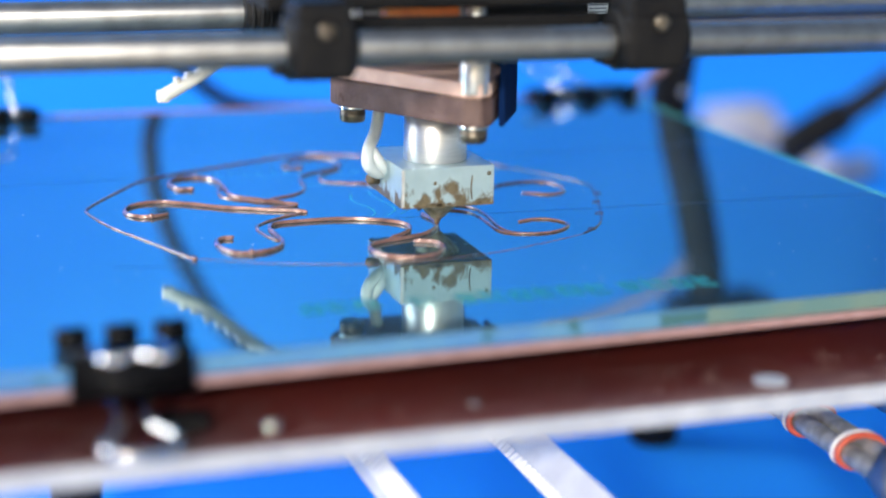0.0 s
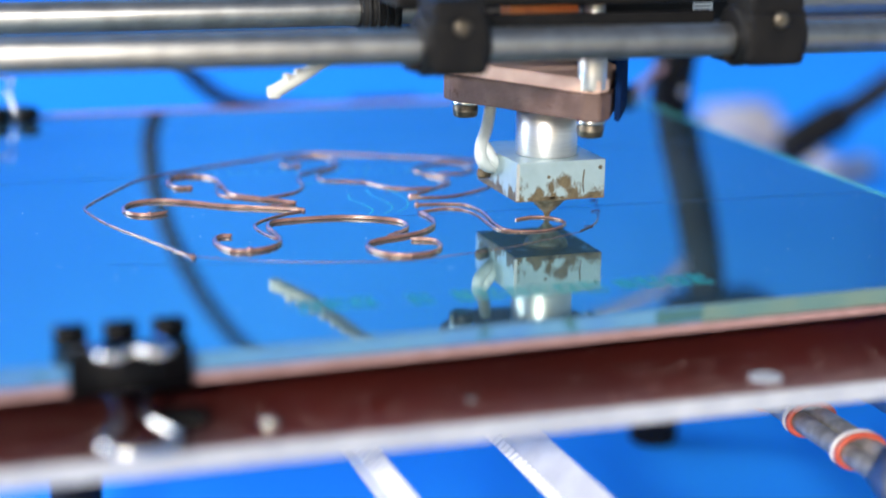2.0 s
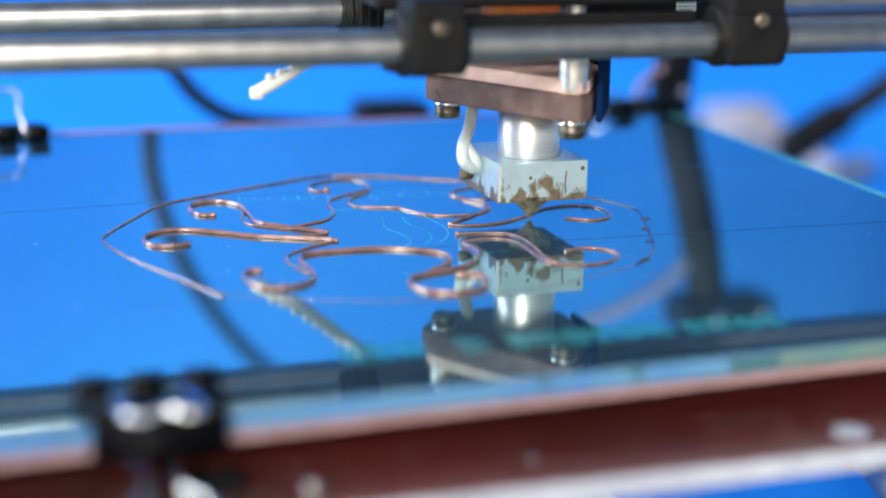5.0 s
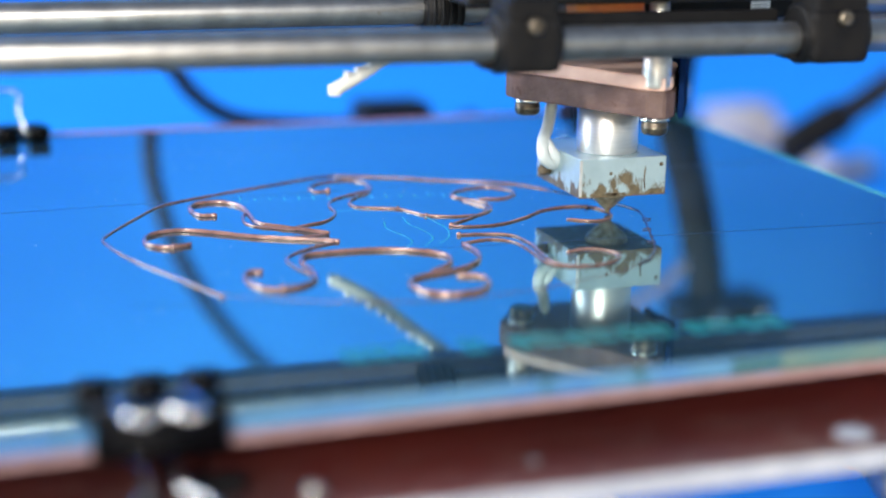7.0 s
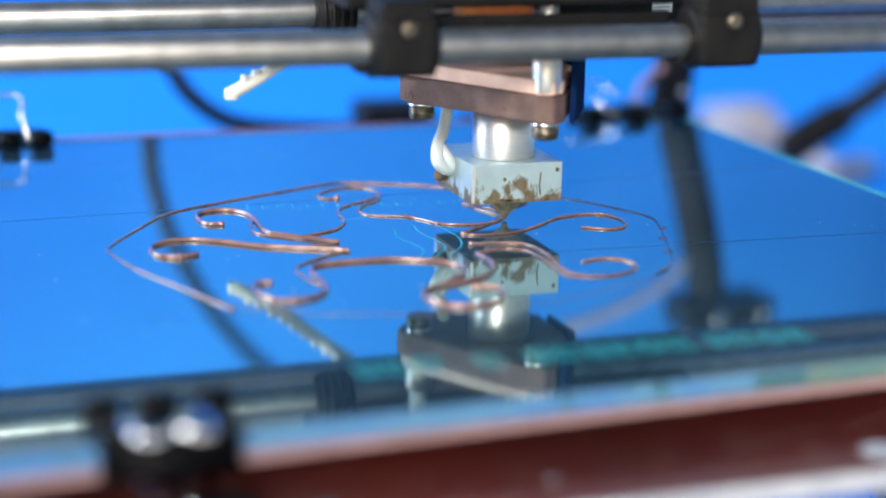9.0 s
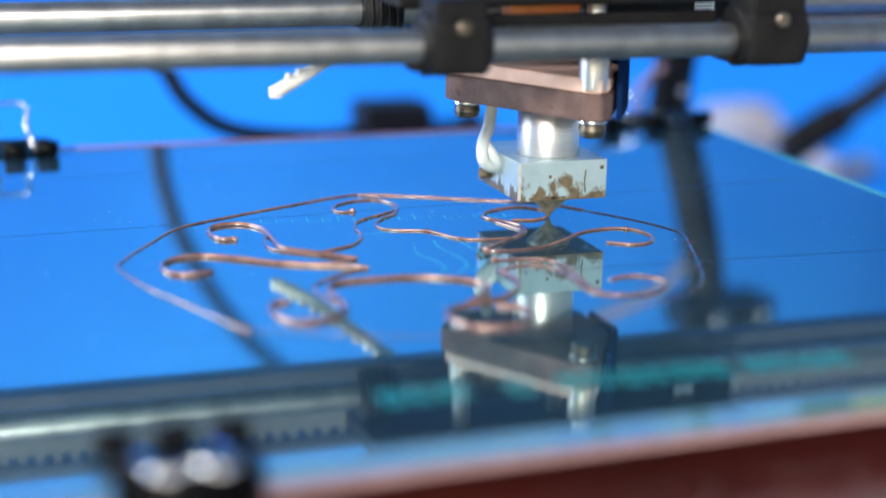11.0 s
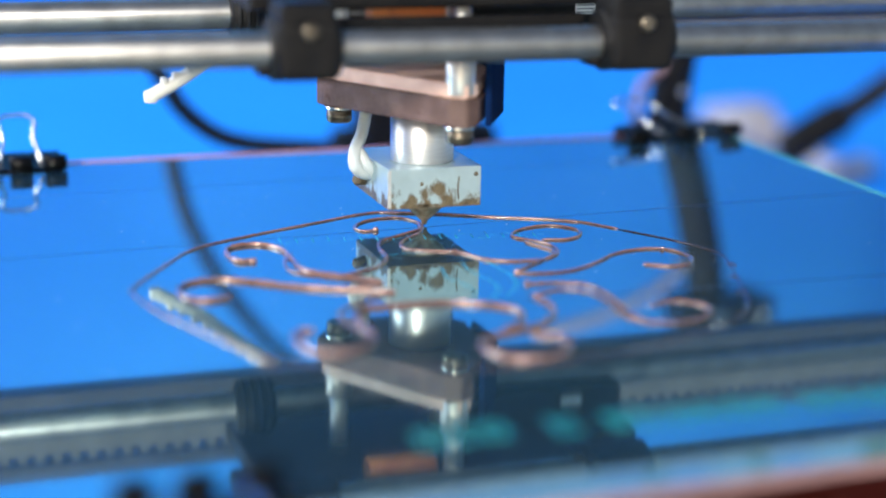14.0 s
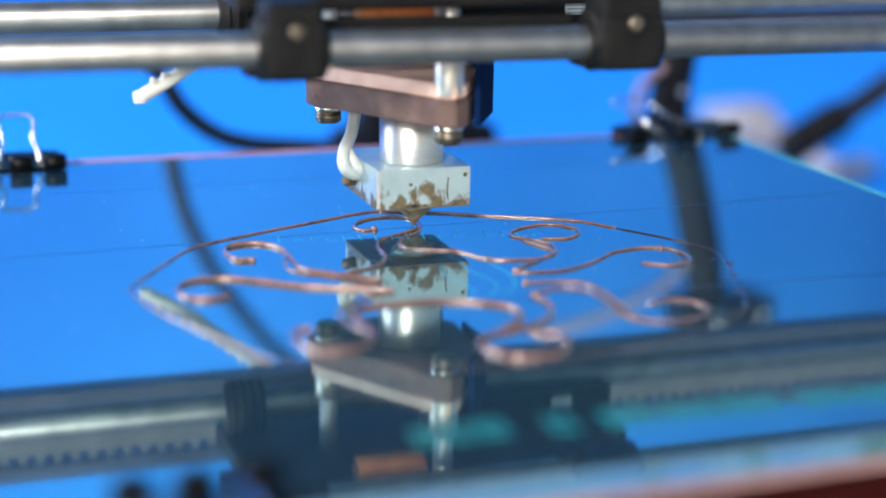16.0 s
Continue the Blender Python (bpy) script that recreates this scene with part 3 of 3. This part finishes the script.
# ---- the printed ornament, laid down in copper-brown beads ----
STROKES = [
    ("brim_line", 0.41, [(-39, -42.5), (-46, -24), (-54, -3.6), (-58, 14.3), (-56.6, 21.6), (-46.4, 39), (-36.4, 53), (-18.5, 63.3), (0, 72), (13.6, 78.3), (22.7, 79.3), (35.2, 74), (49, 66.5), (63.3, 59.6), (70, 55), (77, 44.5)]),
    ("brim_line", 0.34, [(77, 44.5), (86, 29.7), (90.8, 18), (91.3, 11), (87, -2.4), (79, -24), (73, -35), (66, -41.8)]),
    ("brim_line", 0.46, [(20, 78.6), (35.2, 73.2), (49, 65.8), (63.3, 58.9), (70, 54.3)]),
    ("brim_front", 0.12, [(67, -41.6), (51, -49), (35, -54.8), (11, -58.3), (-11, -54), (-26.6, -48), (-38.6, -41)]),
    ("bead", 0.55, [(-25.3, 36.2), (-29.2, 37.2), (-30.4, 44.9), (-28.8, 50), (-24.7, 52.4), (-19.4, 51.2), (-16, 44.7), (-15.7, 34.4), (-15.6, 24.6), (-11, 18.9), (-4.8, 13.4), (0, 8.5)]),
    ("bead", 0.45, [(-15.6, 40), (-18, 33), (-18.5, 25.5), (-15.3, 20.3), (-7.5, 14.8)]),
    ("bead", 0.5, [(-8.4, 17.4), (-3.2, 19.9), (3.2, 23.5), (7.8, 31.6), (8.4, 39.7), (11, 47.3), (19, 53.5), (25.4, 58.3), (26.8, 64.7), (23.6, 71.4), (16.9, 72), (11.2, 68.5), (8.4, 63.4), (9.5, 59.4), (13, 59.4)]),
    ("bead", 0.5, [(26.3, 63.5), (24.2, 55), (17.5, 47.8), (14.9, 42.6), (15.6, 37.2), (19.6, 35), (26, 32.4), (29, 27.5), (31.6, 22.6), (37.8, 19.7), (45.3, 19.7), (51, 24.3), (52.8, 31.3), (49.9, 38), (46.7, 42), (46.8, 46.2), (51.7, 51), (60.2, 53), (65.5, 47.4), (64.6, 41.3), (59.3, 37.2), (52.4, 38.6)]),
    ("bead", 0.5, [(47.2, 38), (49.4, 31), (50.6, 25.5), (43.8, 17.9), (34.5, 9.8), (41.5, 7), (49.4, 8.4), (57.9, 14), (65.4, 20.3), (74.2, 22.7), (80.4, 20.3), (82.4, 12.5), (79.4, 6.2), (73.8, 4.8), (67.8, 8.8)]),
    ("bead", 0.5, [(33, -0.9), (39.9, -1.6), (46.4, -4.8), (48.1, -14), (46.9, -25.2), (46.8, -34), (50, -38.2), (57, -39), (62.9, -35.8), (65.9, -30.9), (63.8, -25.4), (59.2, -23.4), (53.7, -25.2)]),
    ("bead", 0.45, [(31.6, -9.4), (38.6, -7.4), (44, -10.6), (45.4, -18), (45.2, -25), (45.2, -34.4), (49.6, -39)]),
    ("bead", 0.55, [(30.4, -10.2), (31.4, -18.6), (29.9, -25.8), (24.5, -32.4), (18.4, -35.6), (11.4, -37.9), (6.7, -41.4), (6, -47.4), (8.6, -53.2), (14, -55.5), (20.4, -53.6), (24.5, -47.9), (24.2, -41.8), (18.9, -39.6)]),
    ("bead", 0.55, [(13.8, -35.6), (21.2, -28.4), (22.6, -21.3), (17.9, -15.5), (7.6, -11), (-5.5, -10.6), (-11.8, -12.1), (-14.1, -17.3), (-13.8, -26), (-14.3, -33.2), (-18, -38.4), (-23, -40.6), (-28, -39.8), (-30.4, -34), (-30.6, -27.4), (-28.3, -24), (-25.3, -24.4)]),
    ("bead", 0.45, [(0, 0.2), (-6.9, -3.4), (-13.8, -8.8), (-17, -14.2), (-16.4, -22.7), (-14.6, -29.3)]),
    ("bead", 0.55, [(0, 0.2), (-10, 5), (-20.5, 10.3), (-29, 17), (-36.5, 21.3), (-43, 20.8), (-47.4, 16.1), (-48, 9.5), (-45.6, 5.6), (-41.7, 4.6), (-37, 6.4)]),
    ("bead", 0.45, [(0, 8.5), (-9.4, 7.6), (-17.4, 9.4)]),
]


def ornament():
    t = thing("printed_ornament", "copper-brown plastic scroll ornament with thin outline on glass", "3d print")
    for name, size, pts in STROKES:
        r = size * 0.9
        if size > 0.4:
            part(name, U([(x, y, r * 0.62) for x, y in pts], r, n=10, flat=0.7, wobble=0.16), COPPER, t)
        else:
            part(name, U([(x, y, r * 0.5) for x, y in pts], r, n=8, flat=0.6, wobble=0.3), DARKBEAD if size > 0.2 else COPPER, t)
        if size > 0.5:
            part("upper_bead", U([(x + 0.12, y + 0.1, r * 1.45) for x, y in pts], r * 0.8, n=10, flat=0.8, wobble=0.25), COPPER, t)
    # blobs where the bead starts and stops
    for x, y, r in ((-39, -42.5, 0.8), (-24, -40.4, 1.1), (-42, 4.8, 1.0), (13, 59.4, 0.9), (-25.3, 36.2, 0.9), (0, 0.2, 0.7), (34.5, 9.8, 0.8), (33, -0.9, 0.8), (26.3, 32.6, 0.7), (31.4, 22.4, 0.7), (14, -55.4, 0.9), (79, 21, 0.7)):
        part("blob", L((x, y, 0.02), (0, 0, 1), [(0, r * 0.9), (r * 0.5, r), (r, r * 0.7), (r * 1.25, r * 0.25)], n=12), COPPER, t)
    for x, y in ((84.5, -7.7), (79.6, -20.8), (89.4, 3.0), (70.4, -37.4)):
        part("stray_thread", U([(x - 1.1, y + 0.3, 0.2), (x, y, 0.3), (x + 1.3, y - 0.4, 0.2)], 0.16, n=6), DARKBEAD, t)
    return t


prints = ornament()


# ---- the moving carriage with the hot end ----
def carriage():
    t = thing("print_carriage", "black plastic carriage with a silver hot end and nozzle", "print head")
    for x0, x1 in ((-22.8, -6.6), (58.6, 76.8)):
        h = part("bearing_holder", L((x0, Y_ROD, Z_ROD), (1, 0, 0), [(0, 6.6), (0.8, 7.6), (3.4, 7.6), (3.9, 7.1), (x1 - x0 - 3.9, 7.1), (x1 - x0 - 3.4, 7.6), (x1 - x0 - 0.8, 7.6), (x1 - x0, 6.6)], n=36), BLACK, t, "black ribbed bearing holder")
        part("shell", B((x0 + 0.8, Y_ROD - 8.2, Z_ROD - 6.9), (x1 - 0.8, Y_ROD + 7.5, Z_ROD + 7), bevel=2.6, seg=3), BLACK, h)
        part("clamp", B((x0 + 1.5, Y_ROD - 7.4, Z_ROD + 2), (x1 - 1.5, Y_ROD + 6, Z_ROD + 11), bevel=2.0, seg=3), BLACK, h)
        part("bolt", L(((x0 + x1) / 2, Y_ROD - 8.2, Z_ROD + 4.6), (0, -1, 0), [(0, 2.1), (1.0, 2.1), (1.5, 1.3)], n=14), STEELDARK, h, "dull bolt head")
        part("foot_lip", B((x0 - 2.2, Y_ROD - 2, Z_ROD - 6.4), (x0 + 4, Y_ROD + 6, Z_ROD - 4.0), bevel=0.8), BLACK, h)
    part("carriage_plate", B((-24, -58, 63), (80, -26, 69), bevel=1), BLACK, t)
    part("front_bar", B((-8, -60, 56.8), (60, -56.4, 61.0), bevel=0.6), BLACK, t, "black bar between the bearing holders")
    part("rear_holder", L((-17, 2, 55.6), (1, 0, 0), [(0, 7), (0.5, 7.8), (10, 7.8), (11, 7)], n=32), BLACK, t, "black ribbed rear bearing")
    for k in range(4):
        part("rib", L((-15.6 + 2.4 * k, 2, 55.6), (1, 0, 0), [(0, 8.3), (1.0, 8.3)], n=32), RUBBER, t)
    part("rear_beam", B((-17, -25.8, 63.5), (96, 14, 70), bevel=1), BLACK, t)
    part("motor", B((46, -16, 53), (95, -7, 63.4), bevel=1.2), BLACK, t, "black motor housing")
    part("motor_label", B((76, -16.3, 55.5), (82, -16.02, 58.5), bevel=0), WHITE, t, "small white sticker with unreadable bars")
    for k in range(3):
        part("label_bar", B((76.4, -16.42, 55.8 + k), (81.4, -16.31, 56.2 + k), bevel=0), GREYMETAL, t)
    part("copper_drum", L((9, -44, 60.4), (1, 0, 0), [(0, 3.4), (0.6, 4), (18, 4), (19, 3.4)], n=28), ORANGE, t, "orange copper-coloured drum")
    part("extruder_body", B((8, -40, 69.2), (58, 0, 118), bevel=2), BLACK, t)
    # mounting plate with clipped corners
    def prism(bm, poly, z0, z1):
        a = [bm.verts.new(mm(x, y, z0)) for x, y in poly]
        b = [bm.verts.new(mm(x, y, z1)) for x, y in poly]
        n = len(poly)
        for k in range(n):
            bm.faces.new((a[k], a[(k + 1) % n], b[(k + 1) % n], b[k]))
        bm.faces.new(list(reversed(a)))
        bm.faces.new(b)
        bmesh.ops.bevel(bm, geom=list(bm.edges), offset=0.0004, segments=2, affect="EDGES")
        return bm
    poly = [(4.2, -10.5), (5, -14.6), (27.6, -52.4), (31.4, -55), (35.2, -52.8), (47.6, -30.5), (48.4, -8), (40, 3), (14, 3)]
    part("mount_plate", prism(bmesh.new(), poly, 32.6, 39.6), BROWN, t, "rough brown resin-board mounting plate")
    part("plate_top", prism(bmesh.new(), [(x * 0.96 + 1.3, y * 0.96 - 0.9) for x, y in poly], 39.7, 43.4), PALEWOOD, t, "pale pinkish top layer")
    # dark blue sheet on the plate's right side, its shade put into the colour
    side = [(38.2, -48.9), (39.6, -49.5), (50.8, -29.2), (50.2, -12), (48.9, -12), (48.9, -29.6)]
    part("shaded_side", prism(bmesh.new(), side, 31.4, 48.5), SHADEDSIDE, t, "dark blue sheet for the plate's shaded right side")
    for x, y in ((9.7, -13.5), (31.3, -49.6), (42, -5)):
        part("washer", L((x, y, 32.5), (0, 0, -1), [(0, 3.9), (0.9, 3.9), (1.1, 3.6)], n=24), CHROME, t)
        s = part("cap_screw", L((x, y, 31.4), (0, 0, -1), [(0, 3.1), (0.3, 3.4), (3.0, 3.4), (3.5, 2.9)], n=20), STEELDARK, t, "tarnished screw head")
        part("knurl", L((x, y, 30.6), (0, 0, -1), [(0, 3.55), (1.6, 3.55)], n=12), STEELDARK, s)
        part("long_bolt", L((x, y, 43.4), (0, 0, 1), [(0, 2.6), (27, 2.6)], n=14), NUTSTEEL, t)
        part("nut", L((x, y, 40.2), (0, 0, 1), [(0, 3.5), (0.3, 3.8), (9, 3.8), (9.4, 3.3)], n=18), NUTSTEEL, t, "bright hex nut")
    part("heat_barrel", L((0, 0, 0), (0, 0, 1), [(0, 8.2), (0.3, 8.5), (14.1, 8.5)], n=48), ALU, t, "polished round aluminium barrel").location = mm(30.2, -22.5, 18.45)
    b = part("heater_block", B((17.4, -34, 7.6), (43.1, -3, 18.4), bevel=0.35), BLOCK, t, "silvery heater block with burnt brown residue")
    # a bright metal strip draws the highlight along the block's worn front edge
    part("edge_highlight", B((17.3, -34.12, 8.1), (18.2, -33.9, 18.1), bevel=0.08, seg=1), NUTSTEEL, b, "worn edge with its highlight as a bright strip")
    part("burn_line", U([(36.9, -34.02, 9.4), (36.6, -34.02, 12.4), (36.9, -34.02, 15.8)], 0.22, n=6), SOOT, b, "dark burnt run")
    part("burn_spot", L((41.6, -33.9, 16.2), (0, -1, 0), [(0, 0.7), (0.15, 0.6)], n=9), SOOT, b)
    part("burn_spot", L((26.6, -33.9, 14.2), (0, -1, 0), [(0, 0.6), (0.15, 0.5)], n=9), SOOT, b)
    rnd = random.Random(11)
    for k in range(9):
        # crusts of burnt plastic along the lower rim
        x = rnd.choice((rnd.uniform(18.2, 42.4), rnd.gauss(27, 2.6), rnd.gauss(37.5, 3)))
        x = min(max(x, 18.6), 42.2)
        hgt = rnd.uniform(0.5, 1.3)
        bm = bmesh.new()
        n = 9
        ring = []
        for j in range(n):
            a = 2 * math.pi * j / n
            rr = rnd.uniform(0.65, 1.25)
            ring.append((min(max(x + rr * rnd.uniform(0.7, 1.2) * math.cos(a), 17.6), 42.9), max(8.0 + hgt * 0.5 + rr * hgt * 0.62 * math.sin(a), 7.75)))
        lo = [bm.verts.new(mm(px, -33.98, pz)) for px, pz in ring]
        hi = [bm.verts.new(mm(x + (px - x) * 0.7, -34.18, 8.2 + hgt * 0.5 + (pz - 8.2 - hgt * 0.5) * 0.7)) for px, pz in ring]
        for j in range(n):
            bm.faces.new((lo[j], lo[(j + 1) % n], hi[(j + 1) % n], hi[j]))
        bm.faces.new(hi)
        part("crust", bm, SOOT, b)
    part("nozzle", L((31.1, -22.5, 0.45), (0, 0, 1), [(0, 0.45), (0.1, 0.7), (1.2, 0.95), (1.6, 1.5), (5.2, 5.2), (6.0, 5.9), (7.15, 6.1)], n=28), BRASS, t, "dirty tapered brass nozzle")
    part("white_sleeve", U([(17.7, -12.0, 30.8), (15.9, -14.0, 24.6), (12.9, -18.0, 20.9), (12.3, -20.0, 17.1), (15.4, -18.0, 14.4), (20.1, -14.0, 13.6)], 1.7, n=12), NYLON, t, "milky white heat-resistant sleeve")
    part("sleeve_knot", U([(13.6, -17.0, 21.1), (15.8, -19.0, 17.1), (19.5, -16.0, 12.8)], 1.7, n=10), NYLON, t)
    part("wire_stub", U([(13.8, -14.0, 11.8), (17.9, -12.0, 11.5), (23.6, -8.0, 10.0)], 1.6, n=10), SOOT, t)
    # white notched tie hanging out behind
    z = part("cable_tie", U([(-34.8, 31.0, 28.4), (-27.8, 31.0, 32.2), (-20.1, 31.0, 37.0), (-10, 31, 45.4), (2, 31, 55), (14, 26, 64)], 2.5, n=10, flat=0.8), TIE, t, "white notched plastic tie end")
    for k, (x, w, up) in enumerate(((-35.4, 3.4, 0.0), (-30.6, 1.8, 0.7), (-27.4, 2.6, 0.1), (-23.4, 1.8, 0.4), (-20.0, 1.9, 0.5), (-16.8, 1.9, 0.9), (-13.4, 1.9, 1.4), (-10.0, 1.9, 2.2), (-6.6, 1.9, 2.9), (-3.2, 1.9, 3.5))):
        h = 27.6 + 0.64 * (x + 35) + up
        part("notch", B((x, 29, h), (x + w, 32.8, h + 3.4), bevel=0.7, seg=2), TIE, z)
    return t


head = carriage()


# ---- upper beams seen mirrored in the glass ----
ZBELT = 68.3


def upper_beams():
    t = thing("drive_belt", "grey toothed belt stretched along the carriage rods", "belt")
    part("belt", B((-170, 24, ZBELT), (300, 25.4, ZBELT + 5), bevel=0.2), GREYBELT, t)
    for k in range(84):
        part("tooth", B((-164 + 5 * k, 24, ZBELT + 5), (-161.6 + 5 * k, 25.4, ZBELT + 7), bevel=0.2, seg=1), GREYBELT, t)
    t = thing("top_beam", "dark grey frame beam above the carriage", "beam")
    part("beam", B((-170, 26.5, ZBELT + 9), (300, 40, ZBELT + 14), bevel=1), DARKMETAL, t)
    part("lower_beam", B((40, 27, ZBELT - 9), (300, 34, ZBELT - 3), bevel=1), DARKMETAL, t)


upper_beams()

# ---- keyed paths: the nozzle's place on the glass, in millimetres ----
NOZZLE = [
    (0.0, 31.1, -22.5), (0.25, 30.6, -11.5), (0.5, 39.5, -10.0), (0.75, 44.2, -12.5), (1.0, 46.1, -25.0), (1.25, 46.4, -34.2), (1.5, 56.0, -38.0),
    (1.75, 64.0, -34.5), (2.0, 63.2, -24.8), (2.25, 55.2, -24.6), (2.5, 57.8, -23.8), (2.75, 65.4, -30.2), (3.0, 56.8, -36.1), (3.25, 47.6, -35.2),
    (3.5, 48.9, -22.6), (3.75, 48.3, -14.0), (4.0, 46.1, -5.3), (4.25, 35.6, -1.0), (4.5, 40.6, 0.8), (4.75, 49.4, 7.2), (5.0, 58.0, 11.0), (5.2, 63.2, 17.1),
    (5.5, 74.0, 22.6), (5.75, 81.2, 19.0), (6.0, 81.4, 10.5), (6.25, 74.4, 4.8), (6.45, 67.8, 8.8), (6.65, 73.4, 4.8), (6.9, 80.6, 8.0), (7.15, 81.6, 17.8),
    (7.3, 77.2, 22.2)]
NOZZLE += [
    (7.5, 69.2, 22.6), (7.75, 61.0, 17.0), (8.0, 52.9, 11.1), (8.25, 43.5, 7.4), (8.5, 34.3, 10.0), (8.75, 42.4, 17.0), (9.0, 50.6, 21.9), (9.25, 52.6, 31.0),
    (9.5, 49.1, 40.5), (9.7, 50.6, 48.0), (9.9, 56.6, 52.6), (10.15, 64.4, 49.8), (10.4, 64.4, 41.0), (10.7, 53.0, 38.4), (10.95, 61.6, 38.4), (11.2, 65.4, 46.4),
    (11.4, 60.0, 53.0), (11.6, 51.0, 50.4), (11.8, 45.6, 39.7), (12.0, 47.3, 32.5), (12.25, 46.6, 23.6), (12.5, 38.4, 19.3), (12.75, 31.2, 23.2), (13.0, 26.5, 32.9),
    (13.25, 17.6, 36.6), (13.5, 16.1, 45.7), (13.75, 21.6, 52.0), (14.0, 27.4, 61.8), (14.25, 24.6, 70.4), (14.5, 14.9, 72.5), (14.75, 9.6, 64.6), (15.0, 12.7, 57.8),
    (15.25, 9.4, 61.4), (15.5, 11.6, 68.4), (15.75, 20.6, 71.4), (16.0, 24.4, 60.7)]


def motions():
    ride = [(t, (-22.5 - y) / 1000) for t, x, y in NOZZLE]
    walk(head, [(t, pose((x - 31.1) / 1000, 0, 0)) for t, x, y in NOZZLE])
    # the cable's low bend sways sideways as the bed pulls it; the upper run gives only at the end
    walk(cable_low, [(t, pose(0.23 * (s + 0.034), s, 0)) for t, s in ride])
    walk(cable_high, [(t, pose(max(0.0, -0.045 - s) * 0.22, 0, -max(0.0, -0.045 - s) * 0.12)) for t, s in ride])
    for ob in (bed, prints, *clips):
        rest = ob.matrix_basis.copy()
        walk(ob, [(t, Matrix.Translation((0, s, 0)) @ rest) for t, s in ride])


motions()
